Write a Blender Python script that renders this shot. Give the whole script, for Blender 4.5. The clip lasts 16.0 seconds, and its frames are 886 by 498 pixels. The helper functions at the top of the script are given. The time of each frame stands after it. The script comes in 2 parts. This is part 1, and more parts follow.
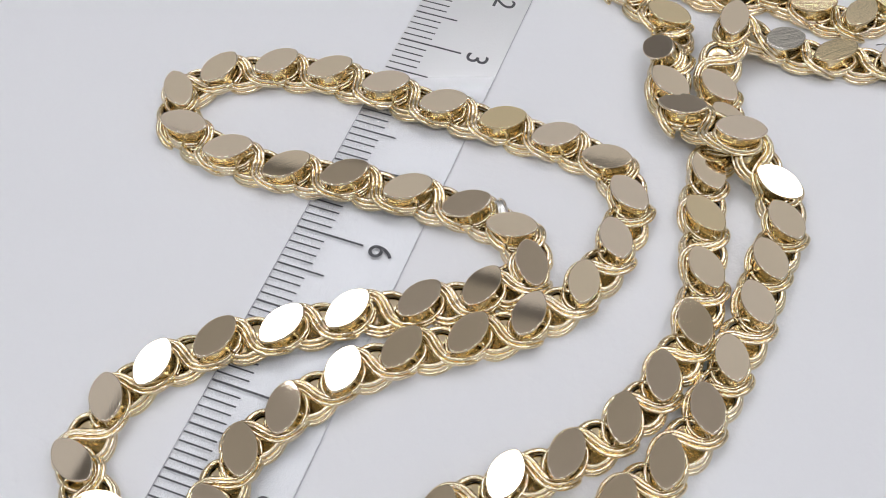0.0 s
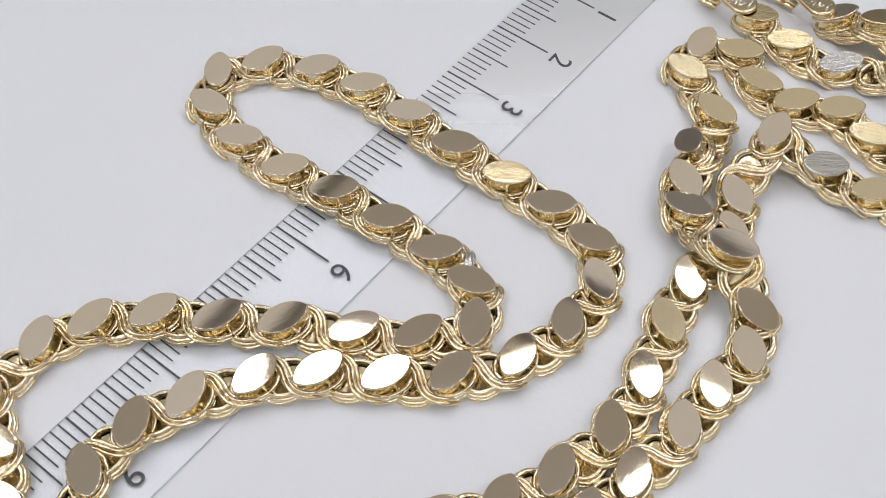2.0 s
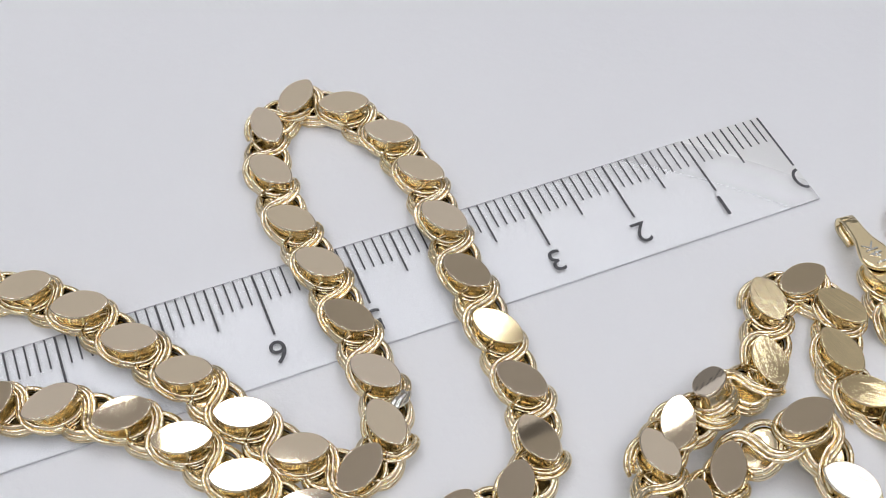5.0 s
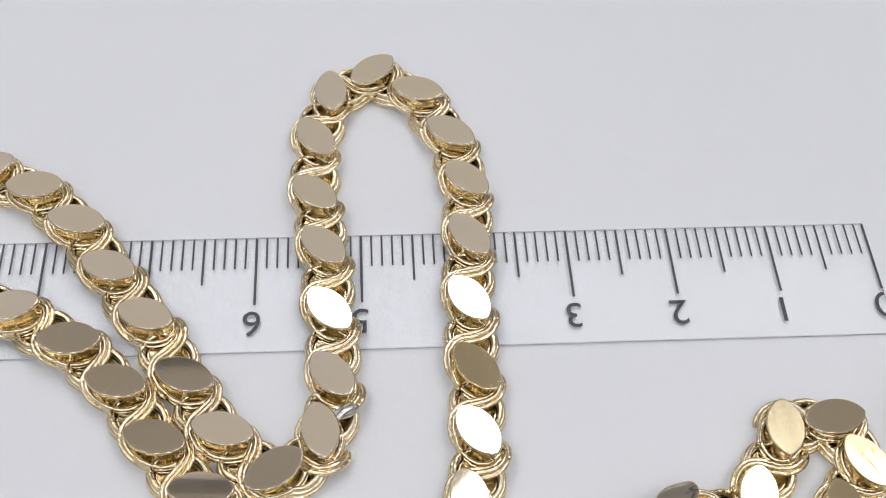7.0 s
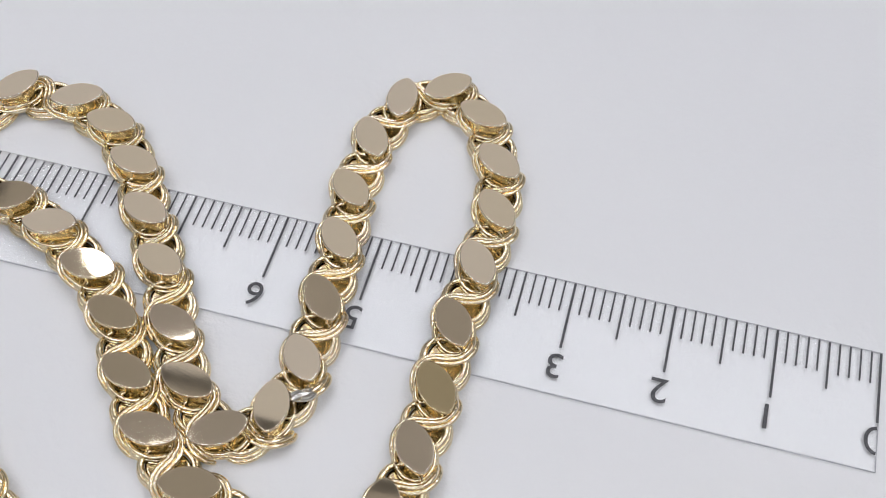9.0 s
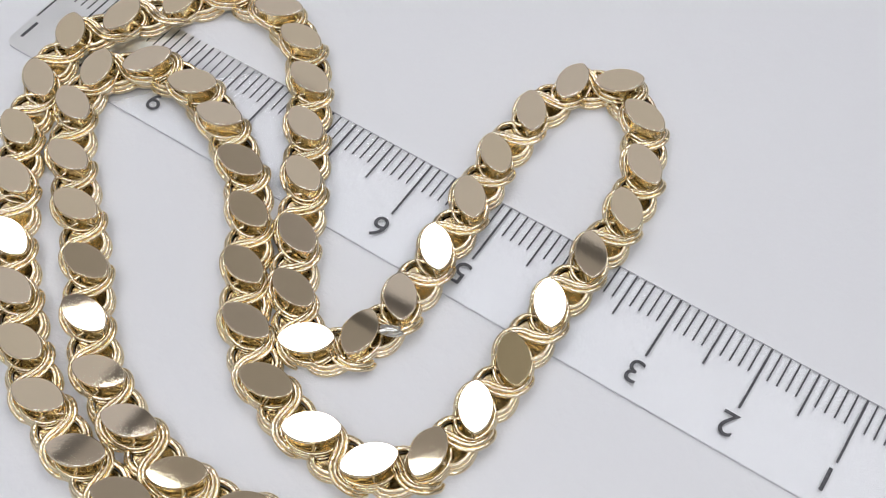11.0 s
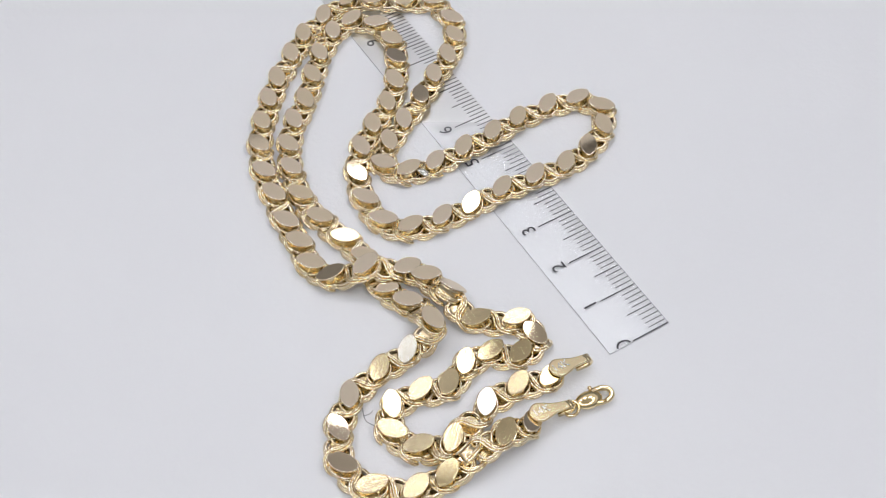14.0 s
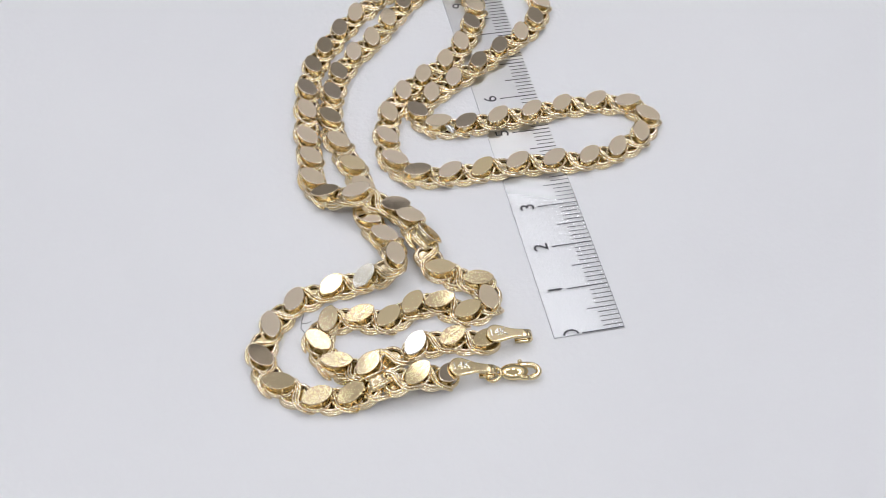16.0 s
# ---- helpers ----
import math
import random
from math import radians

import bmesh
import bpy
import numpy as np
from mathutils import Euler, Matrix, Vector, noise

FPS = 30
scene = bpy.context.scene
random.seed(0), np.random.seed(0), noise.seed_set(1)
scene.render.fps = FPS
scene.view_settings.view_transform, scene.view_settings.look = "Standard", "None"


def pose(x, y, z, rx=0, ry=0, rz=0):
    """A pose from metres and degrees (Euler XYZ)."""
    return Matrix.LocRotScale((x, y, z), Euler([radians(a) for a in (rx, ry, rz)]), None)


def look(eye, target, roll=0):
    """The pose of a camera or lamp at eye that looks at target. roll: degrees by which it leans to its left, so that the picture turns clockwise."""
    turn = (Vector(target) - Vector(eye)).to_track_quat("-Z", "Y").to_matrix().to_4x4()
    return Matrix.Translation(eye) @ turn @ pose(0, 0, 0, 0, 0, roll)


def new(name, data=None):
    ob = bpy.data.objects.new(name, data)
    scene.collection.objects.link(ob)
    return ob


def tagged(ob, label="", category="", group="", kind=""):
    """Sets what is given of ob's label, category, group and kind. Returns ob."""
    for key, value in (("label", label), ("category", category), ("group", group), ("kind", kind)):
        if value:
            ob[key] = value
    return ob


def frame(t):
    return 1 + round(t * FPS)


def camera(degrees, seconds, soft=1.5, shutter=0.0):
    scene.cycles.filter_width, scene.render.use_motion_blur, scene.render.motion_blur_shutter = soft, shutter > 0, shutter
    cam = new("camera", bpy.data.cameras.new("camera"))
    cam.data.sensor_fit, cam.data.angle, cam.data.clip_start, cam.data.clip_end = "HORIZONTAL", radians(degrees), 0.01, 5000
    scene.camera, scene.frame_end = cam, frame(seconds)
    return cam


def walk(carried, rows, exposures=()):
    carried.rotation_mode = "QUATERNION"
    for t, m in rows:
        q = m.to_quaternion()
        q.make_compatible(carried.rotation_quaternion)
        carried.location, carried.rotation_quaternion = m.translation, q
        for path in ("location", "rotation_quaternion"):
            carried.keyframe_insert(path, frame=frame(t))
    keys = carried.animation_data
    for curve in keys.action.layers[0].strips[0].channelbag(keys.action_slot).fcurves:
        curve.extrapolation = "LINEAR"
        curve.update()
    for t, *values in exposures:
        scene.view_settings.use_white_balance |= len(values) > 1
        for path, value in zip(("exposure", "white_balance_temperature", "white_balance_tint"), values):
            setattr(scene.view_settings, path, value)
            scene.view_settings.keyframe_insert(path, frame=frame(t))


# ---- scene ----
CM = 0.01  # the plan is in centimetres
cam = camera(40.23, 16.0, soft=1.0)
# seconds, eye, target (centimetres), roll
PATH = [
    (0, (-12.626, -4.354, 10.394), (-6.163, -1.754, 0.623), -1.49),
    (0.5, (-12.275, -4.894, 10.458), (-6.032, -1.806, 0.686), -1.26),
    (1, (-11.928, -5.425, 10.486), (-5.914, -1.863, 0.732), -0.92),
    (1.5, (-11.521, -5.973, 10.513), (-5.740, -1.910, 0.814), -0.93),
    (2, (-11.064, -6.511, 10.501), (-5.577, -2.015, 0.822), -0.82),
    (2.5, (-10.561, -7.021, 10.456), (-5.314, -2.193, 0.805), 0.21),
    (3, (-10.113, -7.408, 10.476), (-5.187, -2.154, 0.878), 0.42),
    (3.5, (-9.542, -7.704, 10.516), (-4.958, -2.155, 0.914), 1.35),
    (4, (-8.859, -7.827, 10.431), (-4.729, -2.015, 0.779), 1.90),
    (4.5, (-8.061, -7.604, 10.244), (-4.442, -1.243, 0.734), 1.69),
    (4.7, (-7.715, -7.476, 10.155), (-4.336, -1.022, 0.620), 1.98),
    (6.8, (-4.927, -6.952, 9.520), (-4.190, 0.026, -0.215), 2.09),
    (7, (-4.935, -7.015, 9.494), (-4.190, -0.025, -0.231), 3.53),
    (7.5, (-4.151, -7.075, 9.703), (-4.236, -0.085, -0.050), 1.61),
    (8, (-3.478, -7.019, 9.772), (-4.191, -0.081, 0.007), 0.99),
    (8.2, (-3.271, -7.008, 9.810), (-4.226, -0.079, 0.060), 0.90),
    (10.3, (-2.299, -6.627, 10.159), (-4.925, -0.456, 0.208), 3.76),
    (10.5, (-2.157, -6.621, 10.228), (-5.102, -0.655, 0.241), 2.85),
    (11, (-1.777, -6.703, 10.338), (-5.204, -1.033, 0.332), 2.53),
    (11.5, (-1.050, -7.012, 10.603), (-5.185, -1.748, 0.643), 0.53),
    (12, (0.185, -7.673, 11.526), (-4.444, -2.725, 1.622), 0.00),
    (12.5, (1.933, -8.381, 12.792), (-3.114, -3.578, 3.022), 0.69),
    (13, (4.222, -9.326, 14.797), (-1.320, -4.742, 5.191), 0.91),
    (13.5, (7.405, -10.337, 17.747), (1.403, -6.076, 8.270), -0.35),
    (14, (8.217, -9.773, 17.828), (1.980, -5.942, 8.319), 0.46),
    (14.5, (9.715, -9.235, 17.768), (3.013, -5.870, 8.401), 0.80),
    (15, (10.733, -8.436, 17.604), (3.665, -5.541, 8.349), 1.45),
    (15.5, (11.094, -7.431, 17.372), (3.869, -4.953, 8.117), 3.04),
    (16, (11.345, -6.327, 17.218), (3.983, -4.413, 7.937), 3.12),
]
walk(cam, [(t, look(Vector(eye) * CM, Vector(target) * CM, roll)) for t, eye, target, roll in PATH], exposures=((0, 0.0), (12.4, 0.0), (13.5, 0.06), (16, 0.07)))

# ---- light ----
world = bpy.data.worlds.new("room_air")
world.use_nodes = True
world.node_tree.nodes["Background"].inputs[0].default_value = (0.9, 0.93, 1.0, 1)
world.node_tree.nodes["Background"].inputs[1].default_value = 0.02
scene.world = world

# ring of lamps added so that the plates glint from every side
LAMP_RING, LAMP_HEIGHT, LAMPS = 0.57, 0.98, 10
for k in range(LAMPS):
    a = radians(360 / LAMPS * k + 16)
    data = bpy.data.lights.new("added_glint_lamp", "AREA")
    data.shape, data.size, data.energy, data.color = "DISK", 0.17, 0.76, (0.93, 0.945, 1.0)
    lamp = new("added_glint_lamp", data)
    lamp.matrix_world = look((-0.04 + LAMP_RING * math.cos(a), -0.02 + LAMP_RING * math.sin(a), LAMP_HEIGHT), (-0.04, -0.02, 0))
# added fill: four long panels under the ceiling, in a frame round its darker middle
for x, y, turn in ((-0.665, 2.13, 0), (2.13, 0.665, 90), (0.665, -2.13, 0), (-2.13, -0.665, 90)):
    data = bpy.data.lights.new("fill_panel", "AREA")
    data.shape, data.size, data.size_y, data.energy, data.color = "RECTANGLE", 4.26, 1.33, 7.5, (0.975, 0.965, 1.0)
    new("fill_panel", data).matrix_world = pose(x, y, 2.27, 0, 0, turn)
# weaker, warmer fill added in the middle, for darker reflections in the plates
data = bpy.data.lights.new("fill_panel", "AREA")
data.shape, data.size, data.energy, data.color = "SQUARE", 2.85, 4.8, (1.0, 0.94, 0.88)
new("fill_panel", data).matrix_world = pose(0, 0, 2.27)


# ---- materials ----
def material(name):
    m = bpy.data.materials.new(name)
    m.use_nodes = True
    nodes, links = m.node_tree.nodes, m.node_tree.links
    return m, nodes, links, nodes["Principled BSDF"]


def noise_node(nodes, links, scale, detail=4.0, rough=0.55, stretch=None, vary=False):
    coord = nodes.new("ShaderNodeTexCoord")
    n = nodes.new("ShaderNodeTexNoise")
    n.inputs["Scale"].default_value, n.inputs["Detail"].default_value, n.inputs["Roughness"].default_value = scale, detail, rough
    if stretch:
        mp = nodes.new("ShaderNodeMapping")
        mp.inputs["Scale"].default_value = stretch
        links.new(coord.outputs["Object"], mp.inputs["Vector"])
        links.new(mp.outputs["Vector"], n.inputs["Vector"])
    else:
        links.new(coord.outputs["Object"], n.inputs["Vector"])
    if vary:  # each object takes its own stretch of the pattern
        info, add = nodes.new("ShaderNodeObjectInfo"), nodes.new("ShaderNodeVectorMath")
        source = n.inputs["Vector"].links[0].from_socket
        links.new(source, add.inputs[0])
        links.new(info.outputs["Random"], add.inputs[1])
        links.new(add.outputs["Vector"], n.inputs["Vector"])
    return n


def ramp(nodes, links, source, stops):
    r = nodes.new("ShaderNodeValToRGB")
    while len(r.color_ramp.elements) < len(stops):
        r.color_ramp.elements.new(0.5)
    for e, (p, c) in zip(r.color_ramp.elements, stops):
        e.position, e.color = p, (*c, 1) if len(c) == 3 else c
    links.new(source, r.inputs["Fac"])
    return r


def grey(v):
    return (v, v, v)


def bump(nodes, links, source, bsdf, strength, distance):
    b = nodes.new("ShaderNodeBump")
    b.inputs["Strength"].default_value, b.inputs["Distance"].default_value = strength, distance
    links.new(source, b.inputs["Height"])
    links.new(b.outputs["Normal"], bsdf.inputs["Normal"])
    return b


def paper_material():
    m, nodes, links, b = material("white_paper")
    big = noise_node(nodes, links, 9.0, 3)
    tone = ramp(nodes, links, big.outputs["Fac"], [(0.3, (0.79, 0.795, 0.82)), (0.7, (0.83, 0.835, 0.855))])
    links.new(tone.outputs["Color"], b.inputs["Base Color"])
    b.inputs["Roughness"].default_value = 0.5
    fine = noise_node(nodes, links, 900.0, 5, 0.6)
    bump(nodes, links, fine.outputs["Fac"], b, 0.4, 0.0003)
    return m


def gold_material(name, tint, rough, scratch):
    """Polished gold; scratch is the depth of the fine brushed lines."""
    m, nodes, links, b = material(name)
    b.inputs["Metallic"].default_value = 1.0
    info = nodes.new("ShaderNodeObjectInfo")
    warm = nodes.new("ShaderNodeMixRGB")
    links.new(info.outputs["Random"], warm.inputs["Fac"])
    warm.inputs["Color1"].default_value = (*tint, 1)
    warm.inputs["Color2"].default_value = (tint[0] * 0.97, tint[1] * 0.95, tint[2] * 0.86, 1)
    links.new(warm.outputs["Color"], b.inputs["Base Color"])
    smudge = noise_node(nodes, links, 800.0, 6, 0.65, vary=True)
    gloss = ramp(nodes, links, smudge.outputs["Fac"], [(0.35, grey(rough * 0.8)), (0.60, grey(rough * 1.15)), (0.72, grey(rough * 1.5))])
    links.new(gloss.outputs["Color"], b.inputs["Roughness"])
    if scratch == 0:  # small diamond cuts that sparkle along the wires
        cuts = noise_node(nodes, links, 1500.0, 2, 0.5, vary=True)
        bump(nodes, links, cuts.outputs["Fac"], b, 0.42, 0.0004)
    if scratch > 0:
        lines = noise_node(nodes, links, 700.0, 6, 0.7, (0.12, 2.2, 1.0), vary=True)
        bump(nodes, links, lines.outputs["Fac"], b, scratch, 0.0003)
    return m


def plastic_material():
    """Clear, faintly frosted ruler plastic."""
    m, nodes, links, b = material("clear_plastic")
    out = nodes["Material Output"]
    nodes.remove(b)
    clear = nodes.new("ShaderNodeBsdfTransparent")
    clear.inputs["Color"].default_value = (0.955, 0.96, 0.965, 1)
    speck = noise_node(nodes, links, 5200.0, 2, 0.6)
    haze = ramp(nodes, links, speck.outputs["Fac"], [(0.35, (0.91, 0.91, 0.908)), (0.65, (0.985, 0.985, 0.98))])
    links.new(haze.outputs["Color"], clear.inputs["Color"])
    shine = nodes.new("ShaderNodeBsdfGlossy")
    shine.inputs["Roughness"].default_value = 0.32
    grain = noise_node(nodes, links, 3200.0, 3, 0.7)
    bp = nodes.new("ShaderNodeBump")
    bp.inputs["Strength"].default_value, bp.inputs["Distance"].default_value = 0.3, 0.0001
    links.new(grain.outputs["Fac"], bp.inputs["Height"])
    links.new(bp.outputs["Normal"], shine.inputs["Normal"])
    fres = nodes.new("ShaderNodeFresnel")
    fres.inputs["IOR"].default_value = 1.45
    mix = nodes.new("ShaderNodeMixShader")
    links.new(fres.outputs["Fac"], mix.inputs["Fac"])
    links.new(clear.outputs["BSDF"], mix.inputs[1])
    links.new(shine.outputs["BSDF"], mix.inputs[2])
    links.new(mix.outputs["Shader"], out.inputs["Surface"])
    return m


def edge_material():
    m, nodes, links, b = material("edge_light_grey")
    grain = noise_node(nodes, links, 600.0, 3)
    # grey in place of the light that a clear cut edge catches
    tone = ramp(nodes, links, grain.outputs["Fac"], [(0.3, (0.34, 0.34, 0.38)), (0.75, (0.66, 0.66, 0.70))])
    links.new(tone.outputs["Color"], b.inputs["Base Color"])
    b.inputs["Roughness"].default_value = 0.3
    return m


def ink_material():
    m, nodes, links, b = material("black_print")
    grain = noise_node(nodes, links, 2600.0, 3, 0.7)
    tone = ramp(nodes, links, grain.outputs["Fac"], [(0.35, (0.035, 0.035, 0.04)), (0.8, (0.15, 0.15, 0.165))])
    links.new(tone.outputs["Color"], b.inputs["Base Color"])
    b.inputs["Roughness"].default_value = 0.5
    return m


def wall_material(name, low, high):
    m, nodes, links, b = material(name)
    mottle = noise_node(nodes, links, 3.0, 4)
    tone = ramp(nodes, links, mottle.outputs["Fac"], [(0.3, low), (0.7, high)])
    links.new(tone.outputs["Color"], b.inputs["Base Color"])
    b.inputs["Roughness"].default_value = 0.85
    return m


PAPER = paper_material()
GOLD = gold_material("polished_gold", (0.94, 0.82, 0.60), 0.042, 0)
PLATE = gold_material("mirror_gold", (0.855, 0.745, 0.595), 0.03, 0.005)
BRUSHED = gold_material("brushed_gold", (0.82, 0.69, 0.45), 0.12, 0.35)
# brushed gold whose pale tint holds the white glint of a lamp
GLINT_GOLD = gold_material("glint_tinted_gold", (0.80, 0.78, 0.74), 0.16, 0.4)
SILVER = gold_material("solder_silver", (0.80, 0.80, 0.80), 0.2, 0.15)
PLASTIC, EDGE, INK = plastic_material(), edge_material(), ink_material()
POLISHED = gold_material("smooth_gold", (0.92, 0.78, 0.50), 0.12, -1)
CUP = gold_material("satin_gold", (0.92, 0.80, 0.56), 0.2, -1)
SCUFFED = gold_material("scuffed_gold", (0.84, 0.71, 0.47), 0.06, 0.07)
WALL = wall_material("wall_paint", (0.66, 0.655, 0.65), (0.72, 0.71, 0.70))
CEILING = wall_material("ceiling_paint", (0.70, 0.69, 0.67), (0.76, 0.75, 0.73))
FLOOR = wall_material("floor_covering", (0.30, 0.29, 0.28), (0.36, 0.35, 0.33))


# ---- helpers for meshes ----
def mesh_of(name, bm, mat, smooth=True):
    me = bpy.data.meshes.new(name)
    bm.to_mesh(me)
    bm.free()
    if smooth:
        me.shade_smooth()
    me.materials.append(mat)
    return me


def part(name, bm, mat, parent, label="", smooth=True):
    ob = new(name, mesh_of(name, bm, mat, smooth))
    ob.parent = parent
    return tagged(ob, label)


def box(bm, x0, x1, y0, y1, z0, z1, unit=CM):
    vs = [bm.verts.new((x * unit, y * unit, z * unit)) for x in (x0, x1) for y in (y0, y1) for z in (z0, z1)]
    for q in ((0, 1, 3, 2), (4, 6, 7, 5), (0, 4, 5, 1), (2, 3, 7, 6), (0, 2, 6, 4), (1, 5, 7, 3)):
        bm.faces.new([vs[i] for i in q])


def tube(bm, points, radius, sides=7, closed=True):
    """A round wire through points (centimetres); radius a number or one for each point."""
    pts = [Vector(p) * CM for p in points]
    n = len(pts)
    rings = []
    for i, p in enumerate(pts):
        a, b = (pts[i - 1], pts[(i + 1) % n]) if closed else (pts[max(i - 1, 0)], pts[min(i + 1, n - 1)])
        d = (b - a).normalized()
        up = Vector((0, 0, 1)) if abs(d.z) < 0.95 else Vector((1, 0, 0))
        s = d.cross(up).normalized()
        u = s.cross(d)
        r = (radius[i] if isinstance(radius, (list, tuple)) else radius) * CM
        rings.append([bm.verts.new(p + r * (math.cos(q) * s + math.sin(q) * u)) for q in [math.tau * k / sides for k in range(sides)]])
    for i in range(n if closed else n - 1):
        one, two = rings[i], rings[(i + 1) % n]
        for k in range(sides):
            bm.faces.new((one[k], one[(k + 1) % sides], two[(k + 1) % sides], two[k]))
    if not closed:
        bm.faces.new(rings[0][::-1])
        bm.faces.new(rings[-1])


def slab(bm, outline, levels):
    """A plate: the outline (centimetres) at several levels of (scale, z), capped above and below."""
    rows = [[bm.verts.new((x * s * CM, y * s * CM, z * CM)) for x, y in outline] for s, z in levels]
    n = len(outline)
    for one, two in zip(rows, rows[1:]):
        for k in range(n):
            bm.faces.new((one[k], one[(k + 1) % n], two[(k + 1) % n], two[k]))
    bm.faces.new(rows[0][::-1])
    bm.faces.new(rows[-1])


def marquise(a, b, n=40, sharp=0.25):
    out = []
    for k in range(n):
        q = math.tau * k / n
        out.append((a * math.cos(q), b * math.sin(q) * abs(math.sin(q)) ** sharp))
    return out


def flat_top(me):
    """Keep the broad faces of a plate flat while its rim stays rounded."""
    for p in me.polygons:
        if len(p.vertices) > 4:
            p.use_smooth = False


# ---- setting ----
def setting(name, bm, mat, label):
    return tagged(new(name, mesh_of(name, bm, mat, False)), label, name.split("_")[0], kind="structure")


def room():
    for name, x0, x1, y0, y1 in (("wall_north", -2.9, 2.9, 2.8, 2.9), ("wall_south", -2.9, 2.9, -2.9, -2.8), ("wall_east", 2.8, 2.9, -2.8, 2.8), ("wall_west", -2.9, -2.8, -2.8, 2.8)):
        bm = bmesh.new()
        box(bm, x0, x1, y0, y1, -0.75, 2.3, 1)
        setting(name, bm, WALL, "plain pale grey painted wall round the table")
    bm = bmesh.new()
    box(bm, -2.9, 2.9, -2.9, 2.9, 2.3, 2.4, 1)
    setting("ceiling", bm, CEILING, "plain matt ceiling above the table")
    bm = bmesh.new()
    box(bm, -2.9, 2.9, -2.9, 2.9, -0.85, -0.75, 1)
    setting("floor", bm, FLOOR, "plain floor beneath the table")


def table():
    bm = bmesh.new()
    box(bm, -75, 75, -55, 55, -3.0, -0.034)
    bmesh.ops.bevel(bm, geom=bm.edges[:], offset=0.003, segments=2, affect="EDGES")
    top = new("table", mesh_of("table", bm, PAPER, False))
    tagged(top, "smooth matt white table top under the necklace", "table", kind="structure")
    for x in (-68, 68):
        for y in (-48, 48):
            bm = bmesh.new()
            box(bm, x - 3, x + 3, y - 3, y + 3, -75, -3.0)
            part("leg", bm, WALL, top, smooth=False)


# ---- ruler ----
RULER_END, RULER_WIDE, THICK = -11.03, -1.285, 0.03


def text_mesh(text, size, deep=0.0006):
    cu = bpy.data.curves.new("digits", "FONT")
    cu.body, cu.size, cu.align_x, cu.align_y, cu.extrude, cu.resolution_u = text, size * CM, "CENTER", "CENTER", deep * CM, 4
    ob = bpy.data.objects.new("digits", cu)
    scene.collection.objects.link(ob)
    me = bpy.data.meshes.new_from_object(ob.evaluated_get(bpy.context.evaluated_depsgraph_get()))
    bpy.data.objects.remove(ob)
    return me


def ruler():
    base = new("ruler")
    tagged(base, "clear plastic ruler piece with black centimetre marks on the table", "ruler")
    corner = [(0, 0), (0, RULER_WIDE)]
    r = 0.12
    corner += [(RULER_END + r - r * math.sin(q), RULER_WIDE + r - r * math.cos(q)) for q in (0, 0.4, 0.8, 1.2, math.pi / 2)]
    corner += [(RULER_END + r - r * math.cos(q), -r + r * math.sin(q)) for q in (0, 0.4, 0.8, 1.2, math.pi / 2)]
    bm = bmesh.new()
    slab(bm, corner, [(1, -THICK), (1, 0)])
    blade = part("blade", bm, PLASTIC, base, "clear faintly frosted plastic strip", smooth=False)
    blade.visible_shadow = False
    # light caught by the cut edges, painted as thin grey lines
    for name, a, b, w in (("edge", (0, 0), (RULER_END + r, 0), 0.007), ("edge", (0, RULER_WIDE), (RULER_END + r, RULER_WIDE), 0.006), ("edge", (0, 0), (0, RULER_WIDE), 0.006), ("edge", (RULER_END, -r), (RULER_END, RULER_WIDE + r), 0.006)):
        bm = bmesh.new()
        tube(bm, [(*a, -THICK / 2), (*b, -THICK / 2)], w, 6, False)
        part(name, bm, EDGE, base, smooth=False)
    tick_mesh = {}
    for kind, length, wide in (("centimetre", 0.781, 0.024), ("half", 0.545, 0.021), ("millimetre", 0.370, 0.018)):
        bm = bmesh.new()
        box(bm, -wide / 2, wide / 2, -length, -0.012, 0.0008, 0.002)
        tick_mesh[kind] = mesh_of("tick", bm, INK, False)
    for mm in range(0, 111):
        kind = "centimetre" if mm % 10 == 0 else "half" if mm % 5 == 0 else "millimetre"
        tick = new("tick", tick_mesh[kind])
        tick.parent = base
        tick.location = ((-mm / 10 - (0.012 if mm == 0 else 0)) * CM, 0, 0)
    for n in range(1, 12):
        me = text_mesh("1" if n == 11 else str(n), 0.385)
        me.materials.append(INK)
        d = new("digit", me)
        d.parent = base
        d.matrix_local = pose((-n - 0.02 + (0.1 if n == 11 else 0)) * CM, -0.972 * CM, 0.0014 * CM, 0, 0, 180)
    # the nought is cut in half by the ruler's end
    bm = bmesh.new()
    tube(bm, [(-0.012 - 0.095 * math.sin(q), -0.972 + 0.13 * math.cos(q), 0.0012) for q in [math.pi * k / 14 for k in range(15)]], [0.018] * 15, 6, False)
    for v in bm.verts:
        v.co.z = min(max(v.co.z, 0.0006 * CM), 0.0016 * CM)
    part("digit", bm, INK, base, "printed nought cut off at the end", smooth=False)


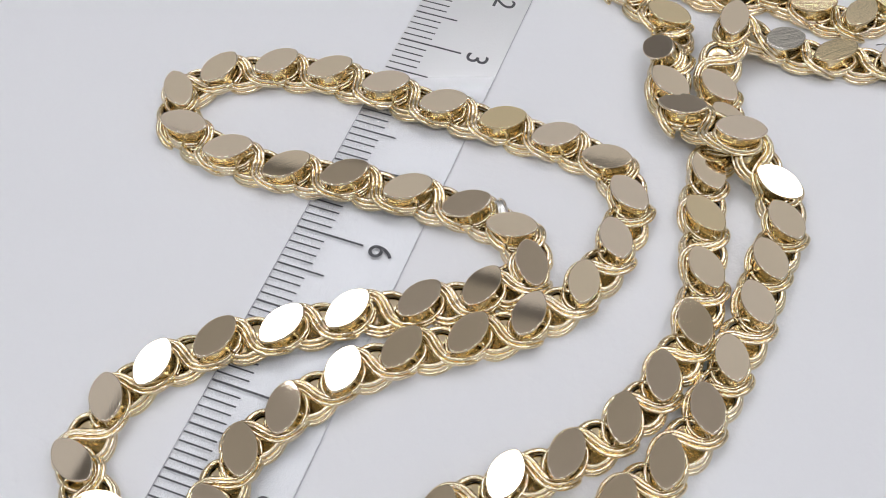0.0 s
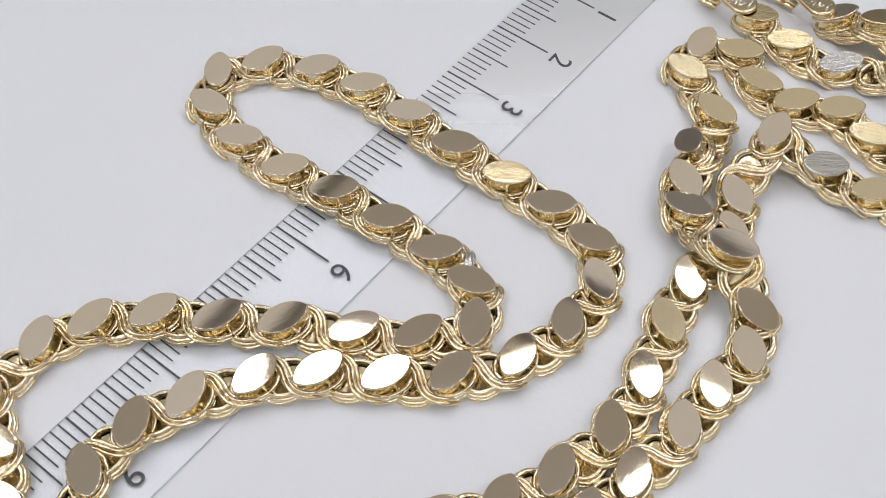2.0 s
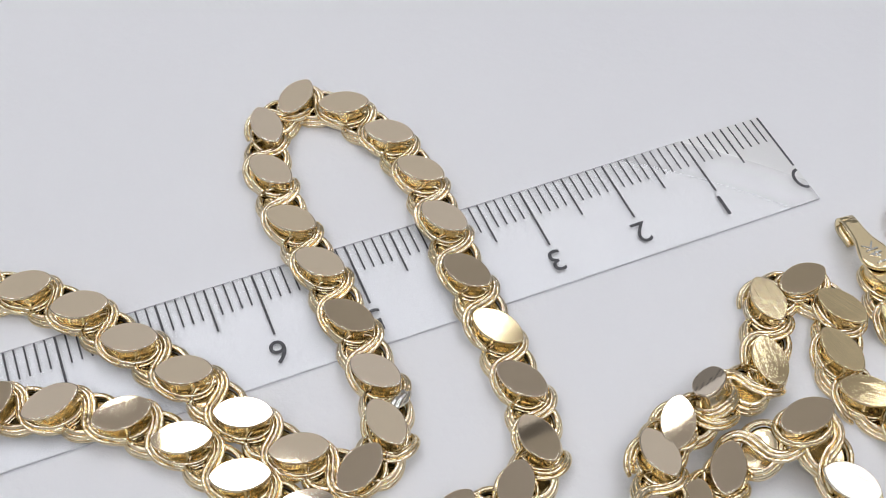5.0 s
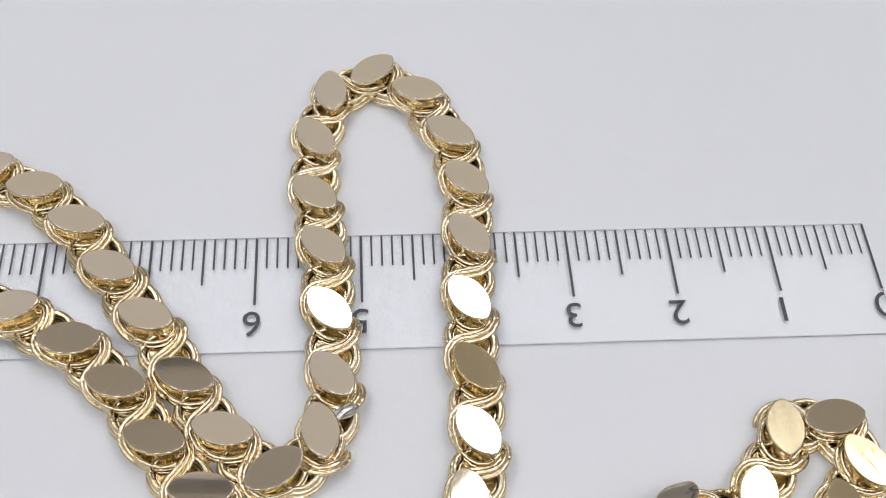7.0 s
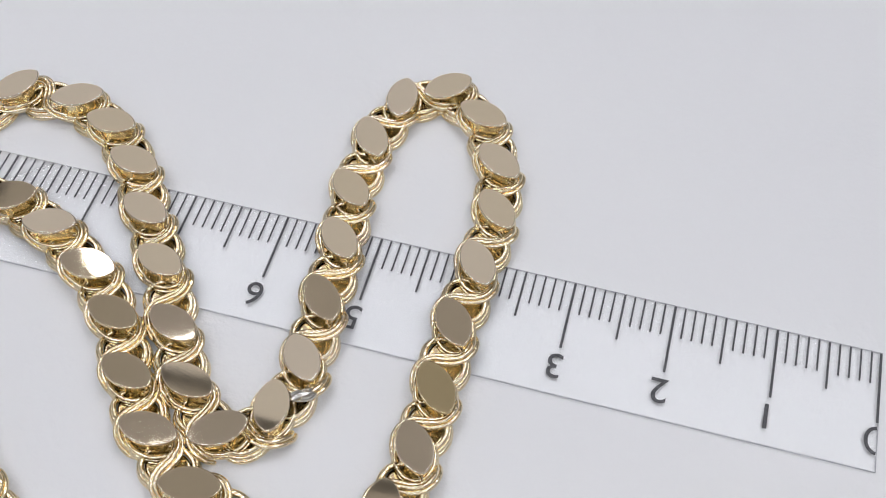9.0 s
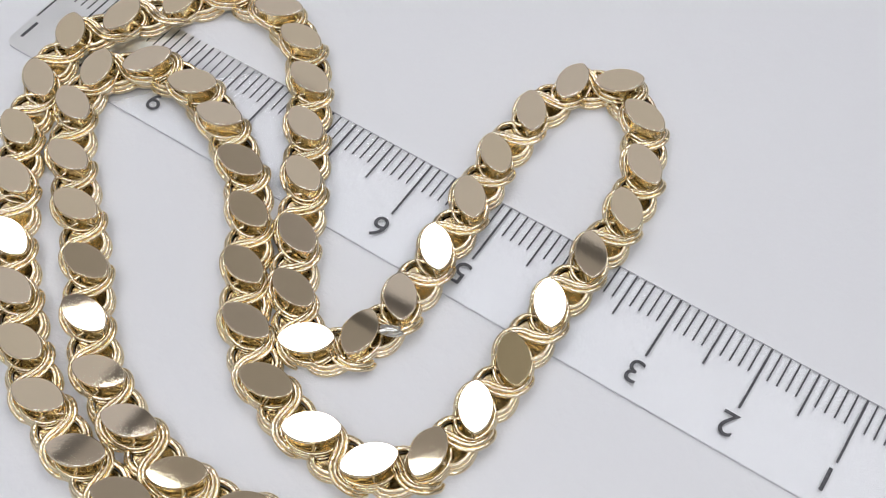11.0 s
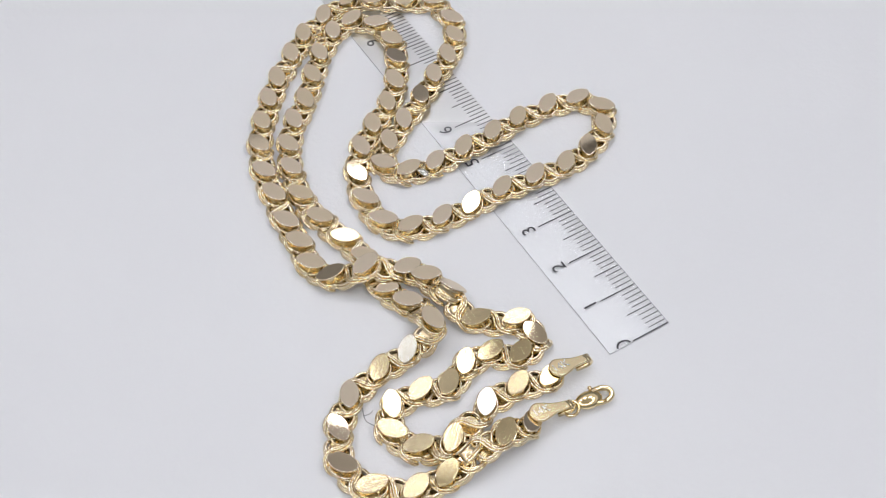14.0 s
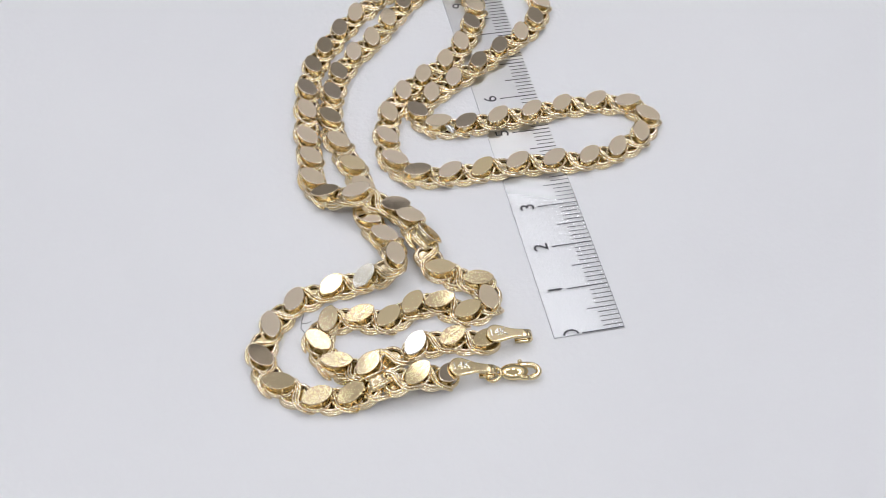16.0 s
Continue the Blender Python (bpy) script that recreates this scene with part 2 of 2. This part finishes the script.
# ---- necklace ----
# way of the chain over the table, in centimetres: number of the link, x, y
CLASP_RUN = [
    (0, -0.08, -2.52), (1, -0.22, -3.08), (2, -0.19, -3.73), (3, 0.15, -4.60), (4, -0.09, -5.11),
    (5, -0.56, -5.32), (6, -0.97, -5.09), (7, -0.98, -4.55), (8, -0.83, -4.07), (9, -1.05, -3.60),
    (10, -1.03, -3.11), (11, -0.73, -2.70), (12, -0.92, -2.24), (13, -1.37, -2.36), (14, -1.73, -2.96),
    (15, -2.42, -3.18), (16, -2.93, -3.27), (17, -3.27, -3.53), (18, -3.54, -4.16),
]
CROSS_RUN = [
    (19, -3.83, -4.66), (20, -4.33, -4.90), (21, -4.88, -4.84), (22, -5.45, -4.84), (23, -6.17, -4.74),
    (24, -6.76, -4.65), (25, -7.42, -4.43), (26, -7.95, -4.10), (27, -8.47, -3.69), (28, -8.93, -3.28),
    (29, -9.42, -2.70), (30, -9.82, -2.22), (31, -10.13, -1.58), (32, -10.29, -0.90), (33, -10.00, -0.37),
    (34, -9.64, 0.22),
]
OUTER_RUN = [
    (35, -9.32, 0.70), (36, -8.64, 0.74), (37, -8.13, 0.52), (38, -7.69, 0.07), (39, -7.31, -0.49),
    (40, -6.92, -1.04), (41, -6.56, -1.65), (42, -6.20, -2.20), (43, -5.74, -2.54), (44, -5.37, -2.24),
    (45, -5.26, -1.69), (46, -5.30, -1.01), (47, -5.34, -0.31), (48, -5.43, 0.34), (49, -5.43, 1.07),
    (50, -5.27, 1.69),
]
LOOP_RUN = [
    (51, -4.84, 1.99), (52, -4.38, 1.70), (53, -4.07, 1.12), (54, -3.95, 0.48), (55, -3.97, -0.22),
    (56, -4.01, -0.93), (57, -4.01, -1.62), (58, -4.02, -2.28), (59, -4.13, -2.91), (60, -4.54, -3.27),
    (61, -5.16, -3.30), (62, -5.81, -3.12), (63, -6.35, -2.75), (64, -6.76, -2.25), (65, -7.14, -1.69),
    (66, -7.60, -1.24),
]
RETURN_RUN = [
    (67, -8.14, -0.91), (68, -8.69, -0.68), (69, -9.30, -0.72), (70, -9.68, -1.14), (71, -9.57, -1.65),
    (72, -9.12, -2.20), (73, -8.63, -2.62), (74, -8.09, -3.08), (75, -7.68, -3.53), (76, -7.13, -3.93),
    (77, -6.56, -4.16), (78, -5.87, -4.31), (79, -5.21, -4.25), (80, -4.54, -4.08), (81, -3.94, -3.97),
]
END_RUN = [
    (82, -3.16, -4.01), (83, -2.69, -3.80), (84, -1.91, -3.74), (85, -1.76, -4.28), (86, -1.71, -4.95),
    (87, -1.48, -5.62), (88, -1.04, -6.08), (89, -0.44, -6.33), (90, 0.13, -6.11), (91, 0.52, -5.53),
    (92, 0.59, -4.95), (93, 0.55, -4.42), (94, 0.51, -3.87), (95, 0.51, -3.38),
]

KNOTS = CLASP_RUN + CROSS_RUN + OUTER_RUN + LOOP_RUN + RETURN_RUN + END_RUN
# links that ride over another strand: number of the link, centimetres of lift
LIFT = {3: 0.13, 15: 0.17, 16: 0.12, 17: 0.14, 18: 0.33, 19: 0.05, 84: 0.33, 85: 0.05, 93: 0.16, 94: 0.23, 95: 0.03}


def along(i):
    """Place on the chain's way at link number i (may be broken), by a cubic through the knots."""
    k = max(j for j in range(len(KNOTS) - 1) if KNOTS[j][0] <= i or j == 0)
    p = [KNOTS[min(max(k + o, 0), len(KNOTS) - 1)] for o in (-1, 0, 1, 2)]
    t0, t1 = p[1][0], p[2][0]
    u = (i - t0) / (t1 - t0)

    def slope(a, b):
        return (Vector(b[1:]) - Vector(a[1:])) / max(b[0] - a[0], 1e-6) * (t1 - t0)

    m0, m1, a, b = slope(p[0], p[2]), slope(p[1], p[3]), Vector(p[1][1:]), Vector(p[2][1:])
    q = (2 * u**3 - 3 * u**2 + 1) * a + (u**3 - 2 * u**2 + u) * m0 + (3 * u**2 - 2 * u**3) * b + (u**3 - u**2) * m1
    lo, hi = math.floor(i), math.ceil(i)
    lift = LIFT.get(lo, 0) * (1 - (i - lo)) + LIFT.get(hi, 0) * (i - lo) if hi > lo else LIFT.get(lo, 0)
    over = min(max((q.y + 1.55) / 0.25, 0), 1) * min(max((0.25 - q.y) / 0.25, 0), 1)
    return Vector((q.x, q.y, lift - 0.034 + 0.032 * over))


SPIN = 36  # degrees by which the plates stand askew to the chain
PLATE_TOP = 0.298
TWIST = {15: 40, 93: -60, 94: 8}  # links that lie on their side, degrees


def oval(cx, cy, a, b, turn, z, n=30, dip=0.0, lean=0.0):
    out = []
    c, s = math.cos(radians(turn)), math.sin(radians(turn))
    for k in range(n):
        q = math.tau * k / n
        x, y = a * math.cos(q), b * math.sin(q)
        out.append((cx + c * x - s * y, cy + s * x + c * y, z - dip * math.cos(q) ** 2 + lean * math.cos(q)))
    return out


def coil(bm, turns, lean=0.0, n=26):
    """One wire wound round several times: for each turn its half axes, height, thickness, angle and dip."""
    pts, radii = [], []
    for k in range(n * (len(turns) - 1) + n // 2):
        f = min(k / n, len(turns) - 1.001)
        j = int(f)
        u = f - j
        u = u * u * (3 - 2 * u)
        a, b, z, r, turn, dip = [p * (1 - u) + q * u for p, q in zip(turns[j], turns[j + 1])]
        q, c, s = math.tau * k / n, math.cos(radians(turn)), math.sin(radians(turn))
        x, y = a * math.cos(q), b * math.sin(q)
        pts.append((c * x - s * y, s * x + c * y, z - dip * math.cos(q) ** 2 + lean * math.cos(q)))
        radii.append(r)
    tube(bm, pts, radii, 7, False)


def bowed(points, steps=7):
    """A smooth way through a few points, by a cubic from each to the next."""
    ps = [Vector(p) for p in points]
    out = []
    for k in range(len(ps) - 1):
        a, b, c, d = ps[max(k - 1, 0)], ps[k], ps[k + 1], ps[min(k + 2, len(ps) - 1)]
        for q in range(steps):
            u = q / steps
            out.append(b + 0.5 * u * (c - a + u * (2 * a - 5 * b + 4 * c - d + u * (3 * (b - c) + d - a))))
    return out + [ps[-1]]


def link_meshes():
    # low wires under the plate
    bm = bmesh.new()
    coil(bm, [(0.262, 0.190, 0.030, 0.026, 20, 0.0), (0.262, 0.190, 0.078, 0.026, 20, 0.0), (0.25, 0.180, 0.120, 0.024, 22, 0.0)])
    carrier = mesh_of("link", bm, GOLD)
    # the nested rings in the gap between two plates
    bm = bmesh.new()
    for a, b, z, r in ((0.272, 0.216, 0.036, 0.029), (0.264, 0.210, 0.090, 0.028), (0.240, 0.186, 0.136, 0.026)):
        tube(bm, oval(0, 0, a, b, 32, z, 30, 0.02), r, 7)
    rings = mesh_of("ring", bm, GOLD)
    # three wires side by side that wind from one plate's side across the gap to the other's
    half = [(0.0, 0.0, 0.150), (0.022, -0.085, 0.162), (0.066, -0.158, 0.172), (0.148, -0.208, 0.170), (0.248, -0.216, 0.142), (0.330, -0.184, 0.084), (0.364, -0.130, 0.036)]
    middle = bowed([(-x, -y, z) for x, y, z in half[:0:-1]] + half)
    bm = bmesh.new()
    for off, r in ((-0.045, 0.024), (0.0, 0.026), (0.045, 0.024)):
        pts = []
        for k, p in enumerate(middle):
            d = middle[min(k + 1, len(middle) - 1)] - middle[max(k - 1, 0)]
            side = Vector((-d.y, d.x, 0)).normalized()
            end = abs(k / (len(middle) - 1) - 0.5) * 2
            pts.append(p + side * off * (1 - 0.35 * end) + Vector((0, 0, -abs(off) * 0.25 - (0.03 * end if off else 0))))
        tube(bm, pts, r, 7, False)
    band = mesh_of("wire_band", bm, GOLD)
    bm = bmesh.new()
    slab(bm, marquise(0.282, 0.164, sharp=0.27), [(0.95, 0.258), (1.0, 0.264), (1.0, 0.284), (0.985, 0.293), (0.945, PLATE_TOP)])
    plate = mesh_of("plate", bm, PLATE)
    flat_top(plate)
    # the foot under the plate, whose sloping wall shows through the gaps
    bm = bmesh.new()
    slab(bm, marquise(0.268, 0.156, sharp=0.2), [(1.00, 0.02), (0.98, 0.06), (0.84, 0.13), (0.76, 0.20), (0.82, 0.262)])
    foot = mesh_of("foot", bm, CUP)
    # a dished filler between two feet, added to brighten the dark gap with amber
    bm = bmesh.new()
    slab(bm, [(x, y) for x, y, z in oval(0, 0, 0.215, 0.160, 32, 0, 28)], [(0.94, 0.020), (1.0, 0.026), (1.0, 0.078), (0.86, 0.065), (0.6, 0.053), (0.3, 0.049)])
    strap = mesh_of("strap", bm, CUP)
    return carrier, rings, band, plate, foot, strap


def face_copy(me, mat):
    other = me.copy()
    other.materials.clear()
    other.materials.append(mat)
    return other


# first set: gold plates with the lamp's glint put into their colour
GLINT_LINKS, BRUSHED_LINKS, SCUFFED_LINKS = {2, 85}, {1, 4, 5, 7, 13, 91}, {0, 3, 6, 8, 9, 10, 11, 14, 57, 80, 86, 90, 92, 94}


# plates that lean a little more than the rest: number of the link, degrees towards x and y
LEAN = {
    28: (3.5, -2.5), 39: (-2.5, 1.5), 40: (-4, 3), 43: (-3.5, -5), 46: (1, -1.5), 56: (-2, -2.5), 57: (2, -5.5), 58: (-2, 1.5),
    59: (-3.5, 4.5), 60: (0, 4), 61: (0.5, 3.5), 64: (-1, 2), 65: (-0.5, 0.5), 66: (3, -3.5), 74: (3, 0.5),
}
LEAN.update({
    2: (-0.5, 0.5), 4: (-2, 3), 5: (-0.5, -2.5), 6: (0, -3), 7: (-1, 0.5), 8: (-3, 0.5), 9: (-1, -1), 10: (1, -2),
    12: (0, -4.5), 13: (-0.5, 3.5), 14: (-1.5, -1), 20: (1, 2.5), 21: (1.5, 1), 22: (3, 3), 23: (3, 2.5), 24: (-2, 3),
    41: (0.5, 1), 42: (0, 3.5), 44: (-1, 4),
})
LEAN.update({
    62: (3, -2.5), 63: (0.5, 4), 69: (-2.5, -3), 76: (-2, 0), 77: (-3, 1), 78: (-3, 2), 79: (1.5, 0.5), 80: (1.5, 0.5),
    82: (-1.5, -1.5), 86: (1.5, 2.5), 88: (0.5, -1), 90: (1, 0.5), 91: (2.5, 2.5), 92: (-1, -3),
})


def frame_at(i, lean=None):
    """The chain's own axes at link number i: x along it, z up, or leaning."""
    p, ahead = along(i), along(min(i + 0.5, 95)) - along(max(i - 0.5, 0))
    x = ahead.normalized()
    y = Vector((0, 0, 1)).cross(x).normalized()
    z = x.cross(y)
    if lean:
        z = Vector((math.tan(radians(lean[0])), math.tan(radians(lean[1])), 1)).normalized()
        y = z.cross(x).normalized()
        x = y.cross(z)
    m = Matrix((x, y, z)).transposed().to_4x4()
    m.translation = p * CM
    return m


def tag_mesh():
    """A tapered hallmark plate with a strip that folds back under its tip."""
    bm = bmesh.new()
    half = [(-0.18 * math.cos(q), 0.18 * math.sin(q)) for q in [math.pi * k / 20 for k in range(1, 12)]]
    half += [(0.14, 0.145), (0.27, 0.100), (0.40, 0.082), (0.56, 0.076)]
    outline = [(-0.18, 0)] + half + [(x, -y) for x, y in half[::-1]]
    slab(bm, outline[::-1], [(0.96, 0.0), (1.0, 0.012), (1.0, 0.03), (0.97, 0.042), (0.90, 0.050), (0.84, 0.052)])
    steps = [(0.55, 0.02)] + [(0.56 + 0.075 * math.sin(q), -0.065 + 0.085 * math.cos(q)) for q in [math.pi * k / 10 for k in range(11)]] + [(0.36, -0.16)]
    rows = []
    for (x0, z0), (x1, z1) in zip(steps, steps[1:] + [(0.30, -0.16)]):
        d = Vector((x1 - x0, 0, z1 - z0)).normalized()
        n = Vector((-d.z, 0, d.x)) * 0.018
        rows.append([bm.verts.new(Vector((x0, y, z0)) * CM + s * n * CM) for y, s in ((-0.076, -1), (-0.076, 1), (0.076, 1), (0.076, -1))])
    for one, two in zip(rows, rows[1:]):
        for k in range(4):
            bm.faces.new((one[k], one[(k + 1) % 4], two[(k + 1) % 4], two[k]))
    bm.faces.new(rows[0][::-1])
    bm.faces.new(rows[-1])
    me = mesh_of("hallmark_tag", bm, POLISHED)
    flat_top(me)
    return me


def hallmark(parent, me, x, y, z, turn, tilt):
    tag = new("hallmark_tag", me)
    tag.parent = parent
    tag.matrix_local = pose(x * CM, y * CM, z * CM, 0, tilt, turn)
    tagged(tag, "tapered gold end tag stamped 14K")
    letters = text_mesh("14K", 0.2, 0.01)
    # letters brightened by the same glint tint
    letters.materials.append(GLINT_GOLD)
    stamp = new("stamp", letters)
    stamp.parent = tag
    stamp.matrix_local = pose(0.02 * CM, 0, 0.0525 * CM, 0, 0, 8)


def clasp(parent, x, y, turn):
    """A lobster clasp: swollen body, hooked nose and a sprung lever with its thumb knob."""
    bm = bmesh.new()
    bmesh.ops.create_uvsphere(bm, u_segments=24, v_segments=12, radius=CM)
    for v in bm.verts:
        t = v.co.x / CM
        v.co = Vector((0.27 + v.co.x / CM * 0.28, v.co.y / CM * (0.185 - 0.03 * t * t), 0.12 + v.co.z / CM * 0.105)) * CM
    body = new("clasp", mesh_of("clasp", bm, POLISHED))
    body.parent = parent
    body.matrix_local = pose(x * CM, y * CM, -0.034 * CM, 0, 0, turn) @ Matrix.Scale(0.9, 4)
    tagged(body, "polished gold lobster clasp lying on its side")
    bm = bmesh.new()
    arc = [(0.40 + 0.03 * k, 0.125 + 0.005 * k, 0.12) for k in range(5)] + [(0.56 + 0.19 * math.sin(q), 0.145 * math.cos(q), 0.12) for q in [math.pi * k / 16 for k in range(1, 16)]] + [(0.58, -0.148, 0.12), (0.56, -0.148, 0.12)]
    tube(bm, arc, [0.075, 0.07, 0.066, 0.062, 0.06] + [0.056] * 15 + [0.052, 0.045], 10, False)
    part("hook", bm, POLISHED, body)
    bm = bmesh.new()
    tube(bm, [(0.36, -0.11, 0.12), (0.43, -0.135, 0.12), (0.49, -0.145, 0.12), (0.545, -0.148, 0.12)], [0.06, 0.055, 0.05, 0.045], 10, False)
    part("lever", bm, POLISHED, body)
    bm = bmesh.new()
    tube(bm, [(0.40, 0.15, 0.12), (0.41, 0.23, 0.125), (0.415, 0.255, 0.13)], [0.035, 0.045, 0.03], 10, False)
    part("thumb_knob", bm, POLISHED, body)
    bm = bmesh.new()
    tube(bm, [(-0.02 + 0.06 * math.cos(q), 0.0, 0.12 + 0.075 * math.sin(q)) for q in [math.tau * k / 20 for k in range(20)]], 0.026, 8)
    part("eye", bm, POLISHED, body)


def necklace():
    base = new("necklace")
    tagged(base, "yellow gold chain necklace of mirror-polished marquise links on white table", "necklace")
    rng, leans = random.Random(4), random.Random(154)
    carrier, rings, band, plate, foot, strap = link_meshes()
    white, brushed, scuffed = face_copy(plate, GLINT_GOLD), face_copy(plate, BRUSHED), face_copy(plate, SCUFFED)
    for i in range(0, 96):
        small = (leans.gauss(0, 1.8), leans.gauss(0, 1.8))
        m = frame_at(i, LEAN.get(i) or (None if i in LIFT or i in TWIST else small)) @ pose(0, 0, 0, TWIST.get(i, 0), 0, rng.gauss(0, 3))
        link = new("link", carrier)
        link.parent = base
        link.matrix_local = m
        face = new("plate", white if i in GLINT_LINKS else brushed if i in BRUSHED_LINKS else scuffed if i in SCUFFED_LINKS else plate)
        face.parent = link
        face.matrix_local = pose(0, 0, 0, 0, 0, SPIN)
        if i in GLINT_LINKS or i in BRUSHED_LINKS:
            tagged(face, "brushed gold plate with a white lamp glint in its tint" if i in GLINT_LINKS else "finely scratched plate")
        ob = new("foot", foot)
        ob.parent = link
        ob.matrix_local = pose(0, 0, 0, 0, 0, SPIN)
        if i == 95:
            break
        middle = m.inverted() @ frame_at(i + 0.5)
        for name, me in (("ring", rings), ("wire_band", band), ("strap", strap)):
            ob = new(name, me)
            ob.parent = link
            ob.matrix_local = middle
    tag = tag_mesh()
    hallmark(base, tag, -0.09, -2.33, 0.262, 85, 7)
    hallmark(base, tag, 0.46, -3.10, 0.262, 80, 7)
    bm = bmesh.new()
    tube(bm, oval(0, 0, 0.13, 0.13, 0, 0, 32), 0.028, 8)
    ring = part("jump_ring", bm, POLISHED, base, "round gold jump ring")
    ring.matrix_local = pose(0.590 * CM, -2.53 * CM, 0.09 * CM, 20, 0, 0)
    clasp(base, 0.56, -2.42, 82)
    # a grey lump of solder mends the chain at one side of the loop
    bm = bmesh.new()
    bmesh.ops.create_icosphere(bm, subdivisions=3, radius=0.075 * CM)
    for v in bm.verts:
        v.co *= 1 + 0.5 * noise.noise(v.co / CM * 16)
        v.co = Vector((v.co.x * 1.7, v.co.y * 0.75, v.co.z * 0.6))
    lump = part("solder_joint", bm, SILVER, base, "rough silvery solder lump")
    lump.matrix_local = pose(-5.15 * CM, -2.03 * CM, 0.20 * CM, 0, 0, 30)
    return base


def hair():
    """A short dark fibre with a side branch on the table."""
    base = new("fibre")
    tagged(base, "tiny dark hair lying on the white table", "fibre")
    for pts in ([(-1.42, -5.47), (-1.30, -5.50), (-1.15, -5.56), (-1.02, -5.58), (-0.90, -5.50)], [(-1.15, -5.56), (-1.12, -5.46), (-1.16, -5.38)]):
        bm = bmesh.new()
        tube(bm, [(x, y, -0.028 + 0.012 * (k % 2)) for k, (x, y) in enumerate(pts)], 0.0045, 5, False)
        part("strand", bm, INK, base)


room()
table()
ruler()
necklace()
hair()
